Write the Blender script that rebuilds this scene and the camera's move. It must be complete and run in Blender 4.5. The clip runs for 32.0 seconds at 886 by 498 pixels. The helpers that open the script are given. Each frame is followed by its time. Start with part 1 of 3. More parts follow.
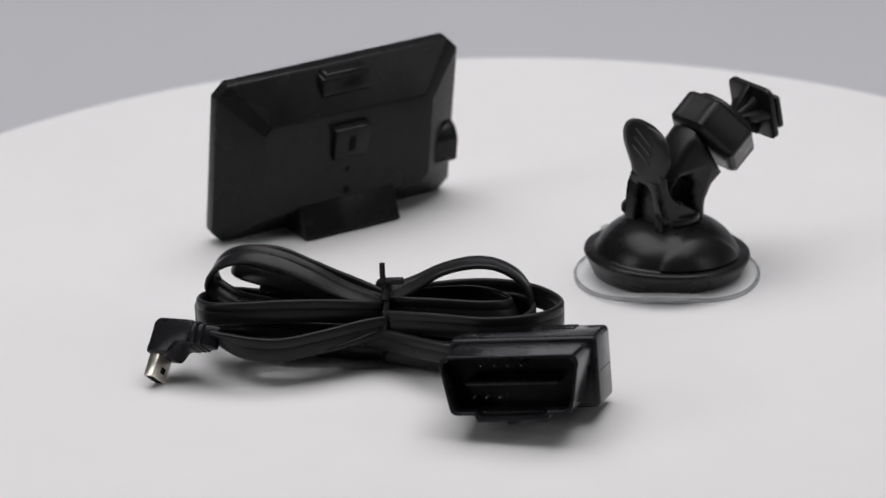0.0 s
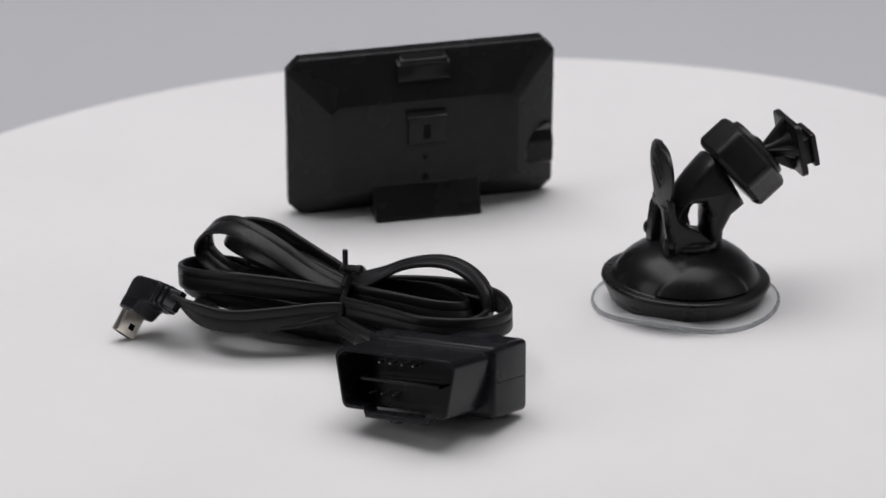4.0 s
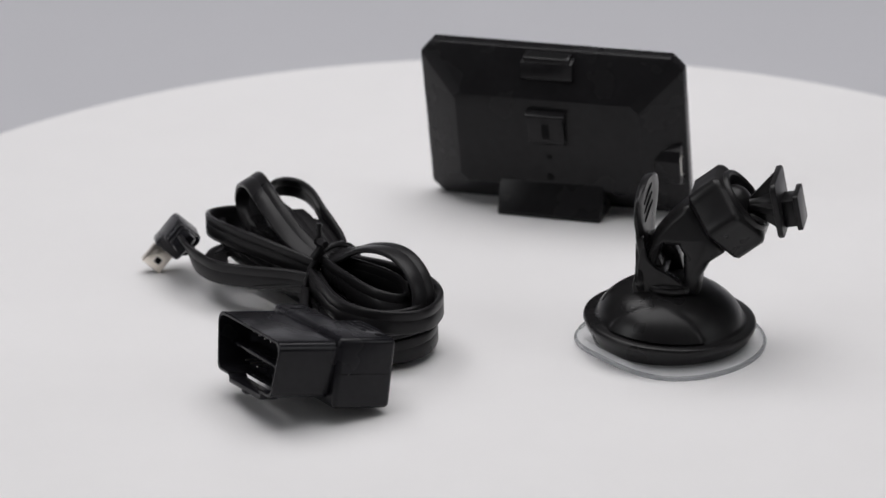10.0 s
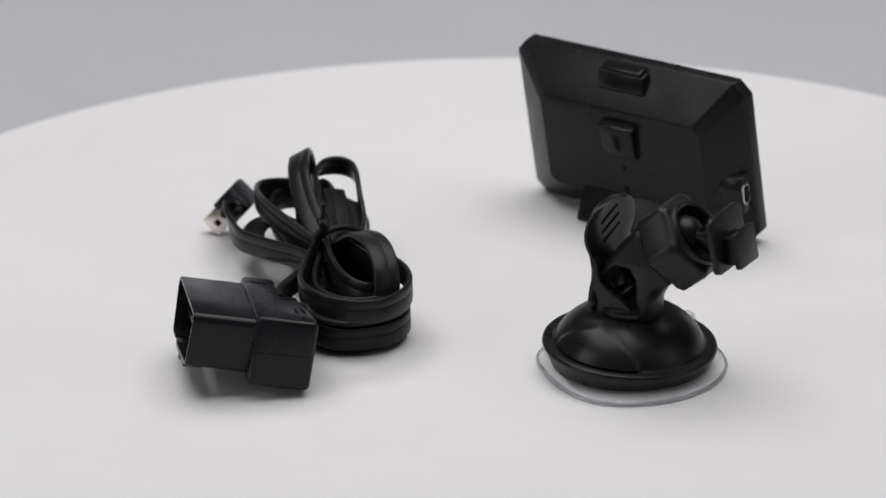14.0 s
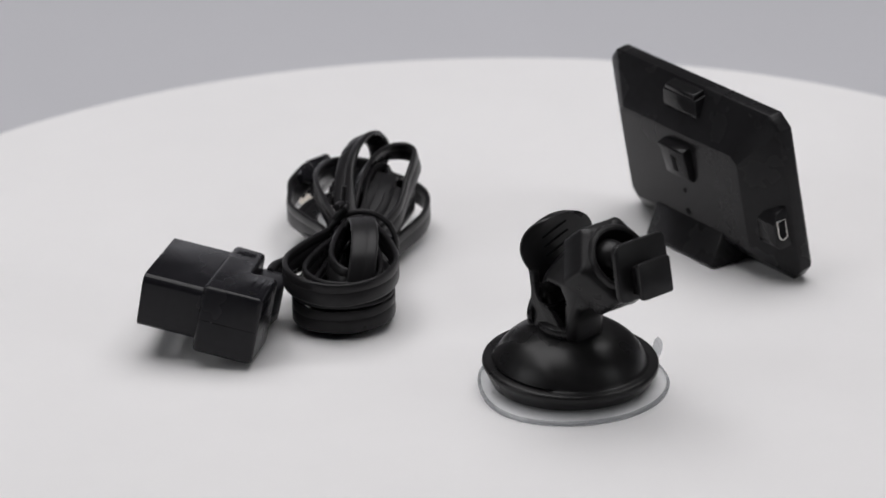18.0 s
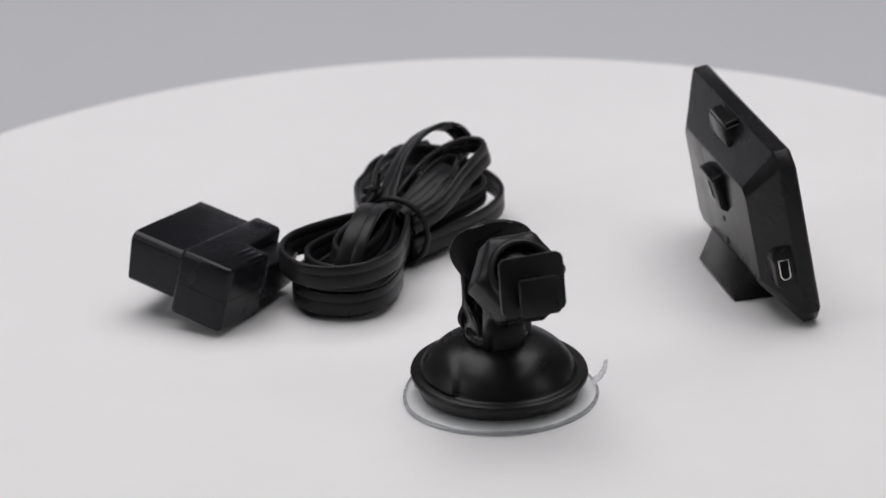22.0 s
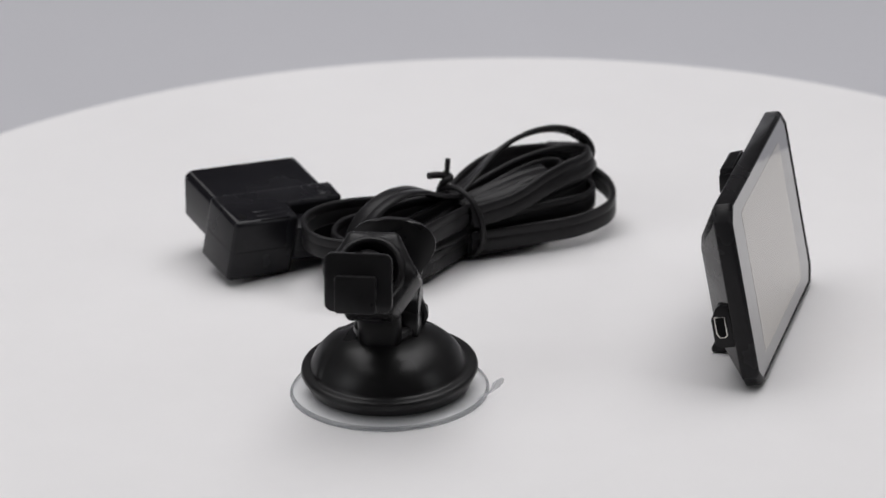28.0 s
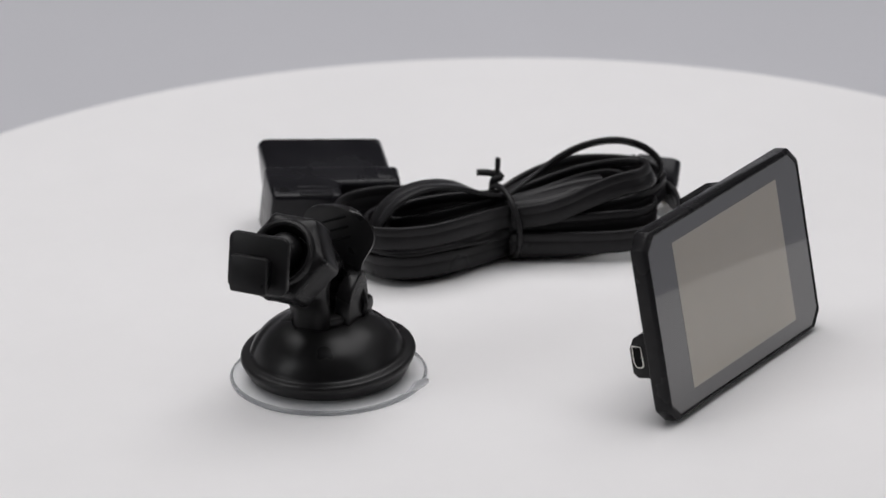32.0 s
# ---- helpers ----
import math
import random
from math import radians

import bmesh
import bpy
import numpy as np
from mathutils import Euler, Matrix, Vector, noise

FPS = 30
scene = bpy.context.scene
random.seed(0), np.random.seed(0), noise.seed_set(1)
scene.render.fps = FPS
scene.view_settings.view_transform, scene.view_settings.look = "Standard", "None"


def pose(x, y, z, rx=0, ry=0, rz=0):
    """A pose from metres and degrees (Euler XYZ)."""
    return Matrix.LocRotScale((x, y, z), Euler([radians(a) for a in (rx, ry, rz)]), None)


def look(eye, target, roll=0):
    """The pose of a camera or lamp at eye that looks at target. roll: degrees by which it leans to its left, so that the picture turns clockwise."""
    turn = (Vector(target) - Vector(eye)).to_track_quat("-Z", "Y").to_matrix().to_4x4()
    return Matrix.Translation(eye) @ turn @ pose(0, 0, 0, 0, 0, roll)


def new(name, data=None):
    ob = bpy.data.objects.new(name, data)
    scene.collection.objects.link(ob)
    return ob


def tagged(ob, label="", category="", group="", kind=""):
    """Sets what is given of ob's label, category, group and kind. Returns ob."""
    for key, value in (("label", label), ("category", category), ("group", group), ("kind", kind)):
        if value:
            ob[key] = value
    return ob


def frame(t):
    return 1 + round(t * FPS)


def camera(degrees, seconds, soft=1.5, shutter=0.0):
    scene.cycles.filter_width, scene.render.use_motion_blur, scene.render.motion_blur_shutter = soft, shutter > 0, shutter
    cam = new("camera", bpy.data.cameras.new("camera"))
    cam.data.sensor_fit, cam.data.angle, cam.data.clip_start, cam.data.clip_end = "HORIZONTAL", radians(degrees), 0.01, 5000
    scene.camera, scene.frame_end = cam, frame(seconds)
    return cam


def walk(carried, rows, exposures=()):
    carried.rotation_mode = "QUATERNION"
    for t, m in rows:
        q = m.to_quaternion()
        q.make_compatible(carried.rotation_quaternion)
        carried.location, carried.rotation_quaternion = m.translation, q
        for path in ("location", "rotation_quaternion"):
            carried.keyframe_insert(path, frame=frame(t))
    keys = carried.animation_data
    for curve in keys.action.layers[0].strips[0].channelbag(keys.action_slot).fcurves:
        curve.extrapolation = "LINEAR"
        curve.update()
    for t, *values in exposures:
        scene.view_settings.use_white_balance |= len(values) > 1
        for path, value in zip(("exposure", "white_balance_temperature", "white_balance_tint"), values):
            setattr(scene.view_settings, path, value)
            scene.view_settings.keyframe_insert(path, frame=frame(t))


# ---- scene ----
cam = camera(12.427, 32.0, soft=1.55)
EYE = Vector((0.0, -1.15, 0.48908))
PAN, DIP, LEAN = -0.008249, 0.387536, -0.026073
cam.data.dof.use_dof, cam.data.dof.focus_distance, cam.data.dof.aperture_fstop = True, 1.2, 17.0
AIM = EYE + Vector((math.sin(PAN) * math.cos(DIP), math.cos(PAN) * math.cos(DIP), -math.sin(DIP)))
walk(cam, [(0.0, look(EYE, AIM, math.degrees(LEAN))), (32.0, look(EYE, AIM, math.degrees(LEAN)))])

SPIN = -4.829          # degrees per second of the turntable, seen from above
MM = 0.001
LEVEL = -0.0008         # height of the turntable top

# ---- light ----
world = bpy.data.worlds.new("studio_world")
scene.world = world
world.use_nodes = True
world.node_tree.nodes["Background"].inputs["Color"].default_value = (0.9, 0.93, 1.0, 1)
world.node_tree.nodes["Background"].inputs["Strength"].default_value = 0.12


def softbox(name, eye, target, width, depth, power, colour=(1, 1, 1)):
    data = bpy.data.lights.new(name, "AREA")
    data.shape, data.size, data.size_y, data.energy, data.color = "RECTANGLE", width, depth, power, colour
    lamp = new(name, data)
    lamp.matrix_world = look(eye, target)
    return lamp


softbox("overhead_softbox", (0.0, 0.2, 1.35), (0.0, 0.0, 0.0), 1.7, 1.3, 19.4, (1.0, 0.985, 0.995))
softbox("side_softbox", (-1.35, -0.55, 0.75), (0.0, 0.0, 0.0), 0.5, 0.9, 3.4, (0.98, 0.99, 1.0))
softbox("side_softbox", (1.35, -0.55, 0.75), (0.0, 0.0, 0.0), 0.5, 0.9, 1.8, (0.98, 0.99, 1.0))
scene.view_settings.exposure = 0.13


# ---- materials ----
def material(name, base, rough, metal=0.0, vary=0.15, scale=400.0, bump=0.0, bump_scale=2500.0, coat=0.0, spec=0.5, rough_vary=0.08):
    m = bpy.data.materials.new(name)
    m.use_nodes = True
    nt = m.node_tree
    bsdf = nt.nodes["Principled BSDF"]
    co = nt.nodes.new("ShaderNodeTexCoord")
    big = nt.nodes.new("ShaderNodeTexNoise")
    big.inputs["Scale"].default_value, big.inputs["Detail"].default_value = scale * 0.12, 3
    fine = nt.nodes.new("ShaderNodeTexNoise")
    fine.inputs["Scale"].default_value, fine.inputs["Detail"].default_value = scale, 4
    for n in (big, fine):
        nt.links.new(co.outputs["Object"], n.inputs["Vector"])
    mix = nt.nodes.new("ShaderNodeMath")
    mix.operation = "ADD"
    nt.links.new(big.outputs["Fac"], mix.inputs[0])
    nt.links.new(fine.outputs["Fac"], mix.inputs[1])
    tone = nt.nodes.new("ShaderNodeMapRange")
    tone.inputs["From Min"].default_value, tone.inputs["From Max"].default_value = 0.6, 1.4
    tone.inputs["To Min"].default_value, tone.inputs["To Max"].default_value = 1 - vary, 1 + vary
    nt.links.new(mix.outputs[0], tone.inputs["Value"])
    colour = nt.nodes.new("ShaderNodeVectorMath")
    colour.operation = "SCALE"
    colour.inputs[0].default_value = base
    nt.links.new(tone.outputs[0], colour.inputs["Scale"])
    nt.links.new(colour.outputs[0], bsdf.inputs["Base Color"])
    rg = nt.nodes.new("ShaderNodeMapRange")
    rg.inputs["From Min"].default_value, rg.inputs["From Max"].default_value = 0.35, 0.65
    rg.inputs["To Min"].default_value, rg.inputs["To Max"].default_value = rough - rough_vary, rough + rough_vary
    nt.links.new(big.outputs["Fac"], rg.inputs["Value"])
    nt.links.new(rg.outputs[0], bsdf.inputs["Roughness"])
    bsdf.inputs["Metallic"].default_value = metal
    bsdf.inputs["Coat Weight"].default_value = coat
    bsdf.inputs["Coat Roughness"].default_value = 0.03
    bsdf.inputs["Specular IOR Level"].default_value = spec
    if bump:
        grain = nt.nodes.new("ShaderNodeTexNoise")
        grain.inputs["Scale"].default_value, grain.inputs["Detail"].default_value = bump_scale, 2
        nt.links.new(co.outputs["Object"], grain.inputs["Vector"])
        bp = nt.nodes.new("ShaderNodeBump")
        bp.inputs["Strength"].default_value, bp.inputs["Distance"].default_value = bump, 0.000012
        nt.links.new(grain.outputs["Fac"], bp.inputs["Height"])
        nt.links.new(bp.outputs[0], bsdf.inputs["Normal"])
    return m


def film_material(name, base, alpha):
    """Thin, clear, glossy sheet."""
    m = material(name, base, 0.12, vary=0.05, spec=0.8)
    m.node_tree.nodes["Principled BSDF"].inputs["Alpha"].default_value = alpha
    return m


WHITE = material("white_acrylic", (0.80, 0.79, 0.795), 0.55, vary=0.012, scale=60, spec=0.25)
PAPER = material("grey_paper", (0.50, 0.50, 0.528), 0.9, vary=0.02, scale=20, spec=0.1)
WALL = material("studio_wall_paint", (0.05, 0.05, 0.052), 0.85, vary=0.03, scale=8, spec=0.2)
SHELL = material("matte_black_plastic", (0.0142, 0.0137, 0.0148), 0.23, vary=0.2, bump=0.25, bump_scale=3000, spec=0.17)
SATIN = material("satin_black_plastic", (0.0118, 0.0113, 0.0120), 0.32, vary=0.25, bump=0.2, bump_scale=1800, spec=0.27)
PVC = material("black_pvc_sheath", (0.0165, 0.0158, 0.0170), 0.33, vary=0.2, bump=0.3, bump_scale=700, spec=0.20)
PLUG = material("black_plug_plastic", (0.0122, 0.0118, 0.0142), 0.24, vary=0.2, bump=0.25, bump_scale=2600, spec=0.22)
# near-black for thin plates that stand in for the shade inside openings
DARK = material("shade_black", (0.006, 0.006, 0.0065), 0.7, vary=0.1, spec=0.08)
BEZEL = material("black_screen_glass", (0.014, 0.014, 0.016), 0.08, vary=0.05, coat=1.0, rough_vary=0.01)
LCD = material("unlit_lcd", (0.315, 0.278, 0.222), 0.16, vary=0.02, scale=100, coat=1.0, rough_vary=0.02)
for glazed in (BEZEL, LCD):
    glazed.node_tree.nodes["Principled BSDF"].inputs["Coat IOR"].default_value = 1.8
METAL = material("nickel", (0.86, 0.80, 0.72), 0.36, metal=1.0, vary=0.1)
PIN = material("pin_metal", (0.75, 0.73, 0.69), 0.3, metal=1.0, vary=0.05)
SHEET = film_material("clear_sheet", (0.80, 0.805, 0.815), 0.40)
FILM = film_material("clear_film", (0.58, 0.59, 0.61), 0.55)
RIM = film_material("clear_rim", (0.27, 0.28, 0.295), 0.62)


# ---- mesh helpers (millimetres in, metres out) ----
def part(name, bm, mat, parent=None, label="", smooth=40):
    me = bpy.data.meshes.new(name)
    bmesh.ops.recalc_face_normals(bm, faces=bm.faces)
    bm.to_mesh(me)
    bm.free()
    me.materials.append(mat)
    me.polygons.foreach_set("use_smooth", [True] * len(me.polygons))
    me.set_sharp_from_angle(angle=radians(smooth))
    ob = new(name, me)
    ob.parent = parent
    if label:
        ob["label"] = label
    return ob


def soften(bm, width, segments=2, angle=25, sharp_z=None):
    bmesh.ops.recalc_face_normals(bm, faces=bm.faces)
    edges = [e for e in bm.edges if len(e.link_faces) == 2 and e.calc_face_angle(0) > radians(angle)]
    if sharp_z is not None:
        edges = [e for e in edges if any(abs(v.co.z - sharp_z * MM) > 1e-6 for v in e.verts)]
    if width:
        bmesh.ops.bevel(bm, geom=edges, offset=width * MM, segments=segments, affect="EDGES", profile=0.5, clamp_overlap=True)
    return bm


def rings(loops, caps=True):
    """A skin over loops of points in mm, each with the same count."""
    bm = bmesh.new()
    rows = [[bm.verts.new([c * MM for c in p]) for p in loop] for loop in loops]
    n = len(rows[0])
    for a, b in zip(rows, rows[1:]):
        for i in range(n):
            bm.faces.new((a[i], a[(i + 1) % n], b[(i + 1) % n], b[i]))
    if caps:
        bm.faces.new(rows[0])
        bm.faces.new(rows[-1])
    return bm


def box(x0, x1, y0, y1, z0, z1, bevel=0.4, segments=2):
    return soften(rings([[(x0, y0, z), (x1, y0, z), (x1, y1, z), (x0, y1, z)] for z in (z0, z1)]), bevel, segments)


def prism(poly, axis, a, b, bevel=0.4, segments=2, sharp_z=None):
    """poly in the two other axes in order (y,z), (x,z) or (x,y)."""
    put = {"x": lambda p, s: (s, p[0], p[1]), "y": lambda p, s: (p[0], s, p[1]), "z": lambda p, s: (p[0], p[1], s)}[axis]
    return soften(rings([[put(p, s) for p in poly] for s in (a, b)]), bevel, segments, 25, sharp_z)


def lathe(profile, steps=96, shape=None, closed=False):
    """A turned form from (radius, height) rows; closed joins the last row to the first, as for a ring."""
    loops = []
    for r, z in profile:
        loop = []
        for i in range(steps):
            t = 2 * math.pi * i / steps
            rr, zz = shape(r, z, t) if shape else (r, z)
            loop.append((rr * math.cos(t), rr * math.sin(t), zz))
        loops.append(loop)
    return rings(loops + loops[:1], False) if closed else rings(loops)


def turn(bm, m):
    bmesh.ops.transform(bm, matrix=m, verts=bm.verts)
    return bm


def frame_to(origin, x_axis, y_axis, z_axis):
    m = Matrix((x_axis, y_axis, z_axis)).transposed().to_4x4()
    m.translation = Vector(origin) * MM
    return m


def rounded(half_u, half_v, r, steps=5):
    out = []
    for cu, cv, a0 in ((half_u - r, half_v - r, 0), (-half_u + r, half_v - r, 90), (-half_u + r, -half_v + r, 180), (half_u - r, -half_v + r, 270)):
        for i in range(steps + 1):
            a = radians(a0 + 90 * i / steps)
            out.append((cu + r * math.cos(a), cv + r * math.sin(a)))
    return out


def inward(poly):
    """For each corner of a closed outline, the way into it."""
    turned = sum(poly[i - 1][0] * p[1] - p[0] * poly[i - 1][1] for i, p in enumerate(poly))
    out = []
    for i, p in enumerate(poly):
        a, b = poly[i - 1], poly[(i + 1) % len(poly)]
        d = Vector((b[0] - a[0], b[1] - a[1])).normalized()
        out.append((-d.y, d.x) if turned > 0 else (d.y, -d.x))
    return out


def curve_points(points, per=8):
    """A smooth line through points (any number of values each)."""
    pts = [np.array(p, float) for p in points]
    pts = [2 * pts[0] - pts[1], *pts, 2 * pts[-1] - pts[-2]]
    out = []
    for k in range(1, len(pts) - 2):
        a, b, c, d = pts[k - 1:k + 3]
        for i in range(per):
            t = i / per
            out.append(0.5 * (2 * b + (c - a) * t + (2 * a - 5 * b + 4 * c - d) * t * t + (3 * b - a - 3 * c + d) * t ** 3))
    out.append(pts[-2])
    return out


def ribbon(points, wide=7.4, thick=1.6, per=8, across=None):
    """A flat two-groove lead along points (x, y, z, twist): twist 0 stands on edge, 90 lies flat."""
    half, t = wide / 2, thick / 2
    sect = [(-half, 0), (-half + 0.2, t * 0.75), (-half + 0.7, t), (0.6, t), (0.75, t * 0.9), (0.9, t), (half - 0.7, t), (half - 0.2, t * 0.75),
            (half, 0), (half - 0.2, -t * 0.75), (half - 0.7, -t), (0.9, -t), (0.75, -t * 0.9), (0.6, -t), (-half + 0.7, -t), (-half + 0.2, -t * 0.75)]
    line = curve_points(points, per)
    loops, last = [], None
    for i, p in enumerate(line):
        q0, q1 = line[max(i - 1, 0)], line[min(i + 1, len(line) - 1)]
        along = Vector(q1[:3] - q0[:3]).normalized()
        side = Vector((0, 0, 1)).cross(along)
        if across:
            side = Vector(across) - along * along.dot(Vector(across))
        side = side.normalized() if side.length > 1e-4 else Vector((0, 1, 0))
        up = along.cross(side)
        a = radians(p[3])
        w = up * math.cos(a) + side * math.sin(a)
        if last and w.dot(last) < 0:
            w = -w
        last = w
        n = along.cross(w)
        loops.append([Vector(p[:3]) + w * u + n * v for u, v in sect])
    return rings(loops)


def wire(points, r, steps=8, per=6):
    line = curve_points(points, per)
    loops = []
    for i, p in enumerate(line):
        along = Vector(line[min(i + 1, len(line) - 1)] - line[max(i - 1, 0)]).normalized()
        ref = Vector((0.3, 0.2, 0.93)) if abs(along.z) < 0.85 else Vector((1, 0.1, 0))
        a = ref.cross(along).normalized()
        b = along.cross(a)
        loops.append([Vector(p) + (a * math.cos(t) + b * math.sin(t)) * r for t in (2 * math.pi * k / steps for k in range(steps))])
    return rings(loops)


def thing(name, m, label, category, group=""):
    ob = new(name)
    ob.empty_display_size = 0.01
    ob.matrix_basis = m
    return tagged(ob, label, category, group)


# ---- studio ----
def build_studio():
    prof = [(-2.4, -0.062), (0.23, -0.062)]
    prof += [(0.23 + 0.33 * math.sin(radians(a)), 0.268 - 0.33 * math.cos(radians(a))) for a in range(3, 46, 3)]
    prof += [(0.56, 0.145)]
    bm = bmesh.new()
    rows = [[bm.verts.new((x, y, z)) for y, z in prof] for x in (-1.9, 1.9)]
    low = [[bm.verts.new((x, y + 0.004, z - 0.004)) for y, z in prof] for x in (-1.9, 1.9)]
    n = len(prof)
    for i in range(n - 1):
        bm.faces.new((rows[0][i], rows[1][i], rows[1][i + 1], rows[0][i + 1]))
        bm.faces.new((low[0][i], low[0][i + 1], low[1][i + 1], low[1][i]))
        for s in (0, 1):
            bm.faces.new((rows[s][i], rows[s][i + 1], low[s][i + 1], low[s][i]))
    for i in (0, n - 1):
        bm.faces.new((rows[0][i], low[0][i], low[1][i], rows[1][i]))
    tagged(part("backdrop", bm, PAPER), "seamless grey paper backdrop sweeping up behind the turntable", "backdrop", kind="structure")
    for name, b in (("wall_left", (-2000, -1900, -2500, 1400, -66, 2300)), ("wall_right", (1900, 2000, -2500, 1400, -66, 2300)),
                    ("wall_back", (-1900, 1900, 1300, 1400, -66, 2300)), ("wall_front", (-1900, 1900, -2500, -2400, -66, 2300)),
                    ("ceiling", (-2000, 2000, -2500, 1400, 2300, 2400)), ("floor", (-2000, 2000, -2500, 1400, -170, -68))):
        tagged(part(name, box(*b, bevel=0), WALL), "plain dark grey studio " + name.split("_")[0], name.split("_")[0], kind="structure")


def build_turntable():
    table = thing("turntable", Matrix.Translation((0, 0, LEVEL)), "round white acrylic display turntable with a rounded edge", "turntable")
    edge = [(230.5 + 3.5 * math.sin(radians(a)), -3.5 + 3.5 * math.cos(radians(a))) for a in range(0, 91, 15)]
    part("top_plate", lathe([(40, 0)] + edge + [(234, -16), (40, -16)], 180), WHITE, table, smooth=50)
    part("drum", lathe([(205, -16.2), (205, -61.8)], 120), WHITE, table)
    return table


# ---- display unit ----
def build_display():
    m = Matrix.Translation((-0.04864, 0.0841, 0.0003)) @ Matrix.Rotation(0.5286, 4, "Z") @ Matrix.Rotation(-0.0049, 4, "Y") @ Matrix.Rotation(0.1741, 4, "X")
    unit = thing("car_display", m, "small black dashboard display unit leaning back on its rear foot", "car display")
    a, h, c1, c2 = 43.8, 57.1, 4.0, 4.2

    def outline(y, d=0.0, up=0.0):
        A, H, L = a - d, h - d, d
        return [(-A, y, L + c2), (-A + c1, y, L), (A - c1, y, L), (A, y, L + c2), (A, y, H - c2), (A - c1, y, H), (-A + c1, y, H), (-A, y, H - c2)]

    def raised(y, x, z0, z1, k):
        return [(-x, y, z0 + k), (-x + k, y, z0), (x - k, y, z0), (x, y, z0 + k), (x, y, z1 - k), (x - k, y, z1), (-x + k, y, z1), (-x, y, z1 - k)]

    body = part("back_shell", soften(rings([outline(-0.3, 1.62), outline(0.4, 1.5), outline(0.42, 0.9), outline(-0.6, 0.05), outline(-4.8), outline(-5.4, 0.8), raised(-13.5, 30.6, 11.0, 43.4, 2.6)]), 0.35, 2, 12), SHELL, unit, "matte black bevelled plastic housing", 25)
    part("front_glass", soften(rings([outline(0.05, 1.64), outline(-0.5, 1.64)]), 0.06), BEZEL, unit, "glossy black glass front", 10)
    part("screen", box(-29.7, 29.5, -0.3, 0.09, 6.3, 50.5, 0.0), LCD, unit, "blank grey-beige screen, switched off")
    foot = [(-12.6, 13.2), (-13.8, 12.6), (-19.7, 3.6), (-19.4, 2.5), (-3.2, -0.02), (-3.2, 6.0)]
    part("rear_foot", prism(foot, "x", -17.4, 17.4, 0.5), SHELL, unit, "wedge-shaped black support foot")
    # bracket socket
    socket = part("bracket_socket", prism([(-13.3, 26.6), (-15.4, 28.2), (-16.4, 38.0), (-13.3, 38.0)], "x", -6.0, 6.0, 0.3), SHELL, unit)
    # slot drawn as a dark plate on the face, its shade in the colour
    part("slot", prism([(-15.7, 30.2), (-15.5, 30.2), (-16.0, 35.8), (-16.27, 35.8)], "x", -1.2, 1.2, 0), DARK, socket)
    part("lip", prism([(-13.3, 37.8), (-17.0, 38.0), (-16.8, 39.0), (-13.3, 39.6)], "x", -6.6, 6.6, 0.3), SHELL, socket)
    # flat dark discs stand in for shaded holes; none are cut
    for z, r in ((22.3, 0.9), (14.7, 1.25)):
        part("screw_hole", turn(lathe([(r, 0), (r, 0.25)], 20), frame_to((-0.1, -13.35, z), (1, 0, 0), (0, 0, 1), (0, -1, 0))), DARK, unit)
    # top catch on the upper bevel
    catch = part("top_catch", prism([(-6.4, 47.9), (-10.2, 48.4), (-10.8, 49.6), (-10.2, 54.8), (-5.4, 55.4)], "x", -8.6, 8.6, 0.35), SHELL, unit)
    part("catch_rim", prism([(-5.6, 55.0), (-10.0, 54.6), (-9.9, 56.3), (-5.6, 56.8)], "x", -7.6, 7.6, 0.3), SHELL, catch)
    # dark plate in place of the shade in the catch's hollow
    part("catch_recess", prism([(-6.3, 56.76), (-9.2, 56.44), (-9.2, 56.0), (-6.3, 56.3)], "x", -6.6, 6.6, 0.0), DARK, catch)
    # port block
    block = [(-3.0, 13.6), (-9.8, 13.6), (-11.3, 15.0), (-11.3, 22.6), (-9.6, 25.8), (-7.0, 27.0), (-3.0, 27.0)]
    port = part("port_block", prism(block, "x", 33.4, 42.6, 0.4), SHELL, unit)
    shape = [(-6.9, 23.6), (-10.2, 23.6), (-10.2, 18.4), (-9.4, 16.9), (-7.6, 16.9), (-6.9, 17.6)]
    part("port_rim", prism(shape, "x", 42.4, 43.0, 0.1), PIN, port, "thin bright metal port rim")
    inner = [(-8.55 + (y + 8.55) * 0.82, 20.25 + (z - 20.25) * 0.91) for y, z in shape]
    # dark face over the block, coloured as the shade inside the port
    part("port_opening", prism(inner, "x", 42.5, 43.06, 0.0), DARK, port)
    return unit


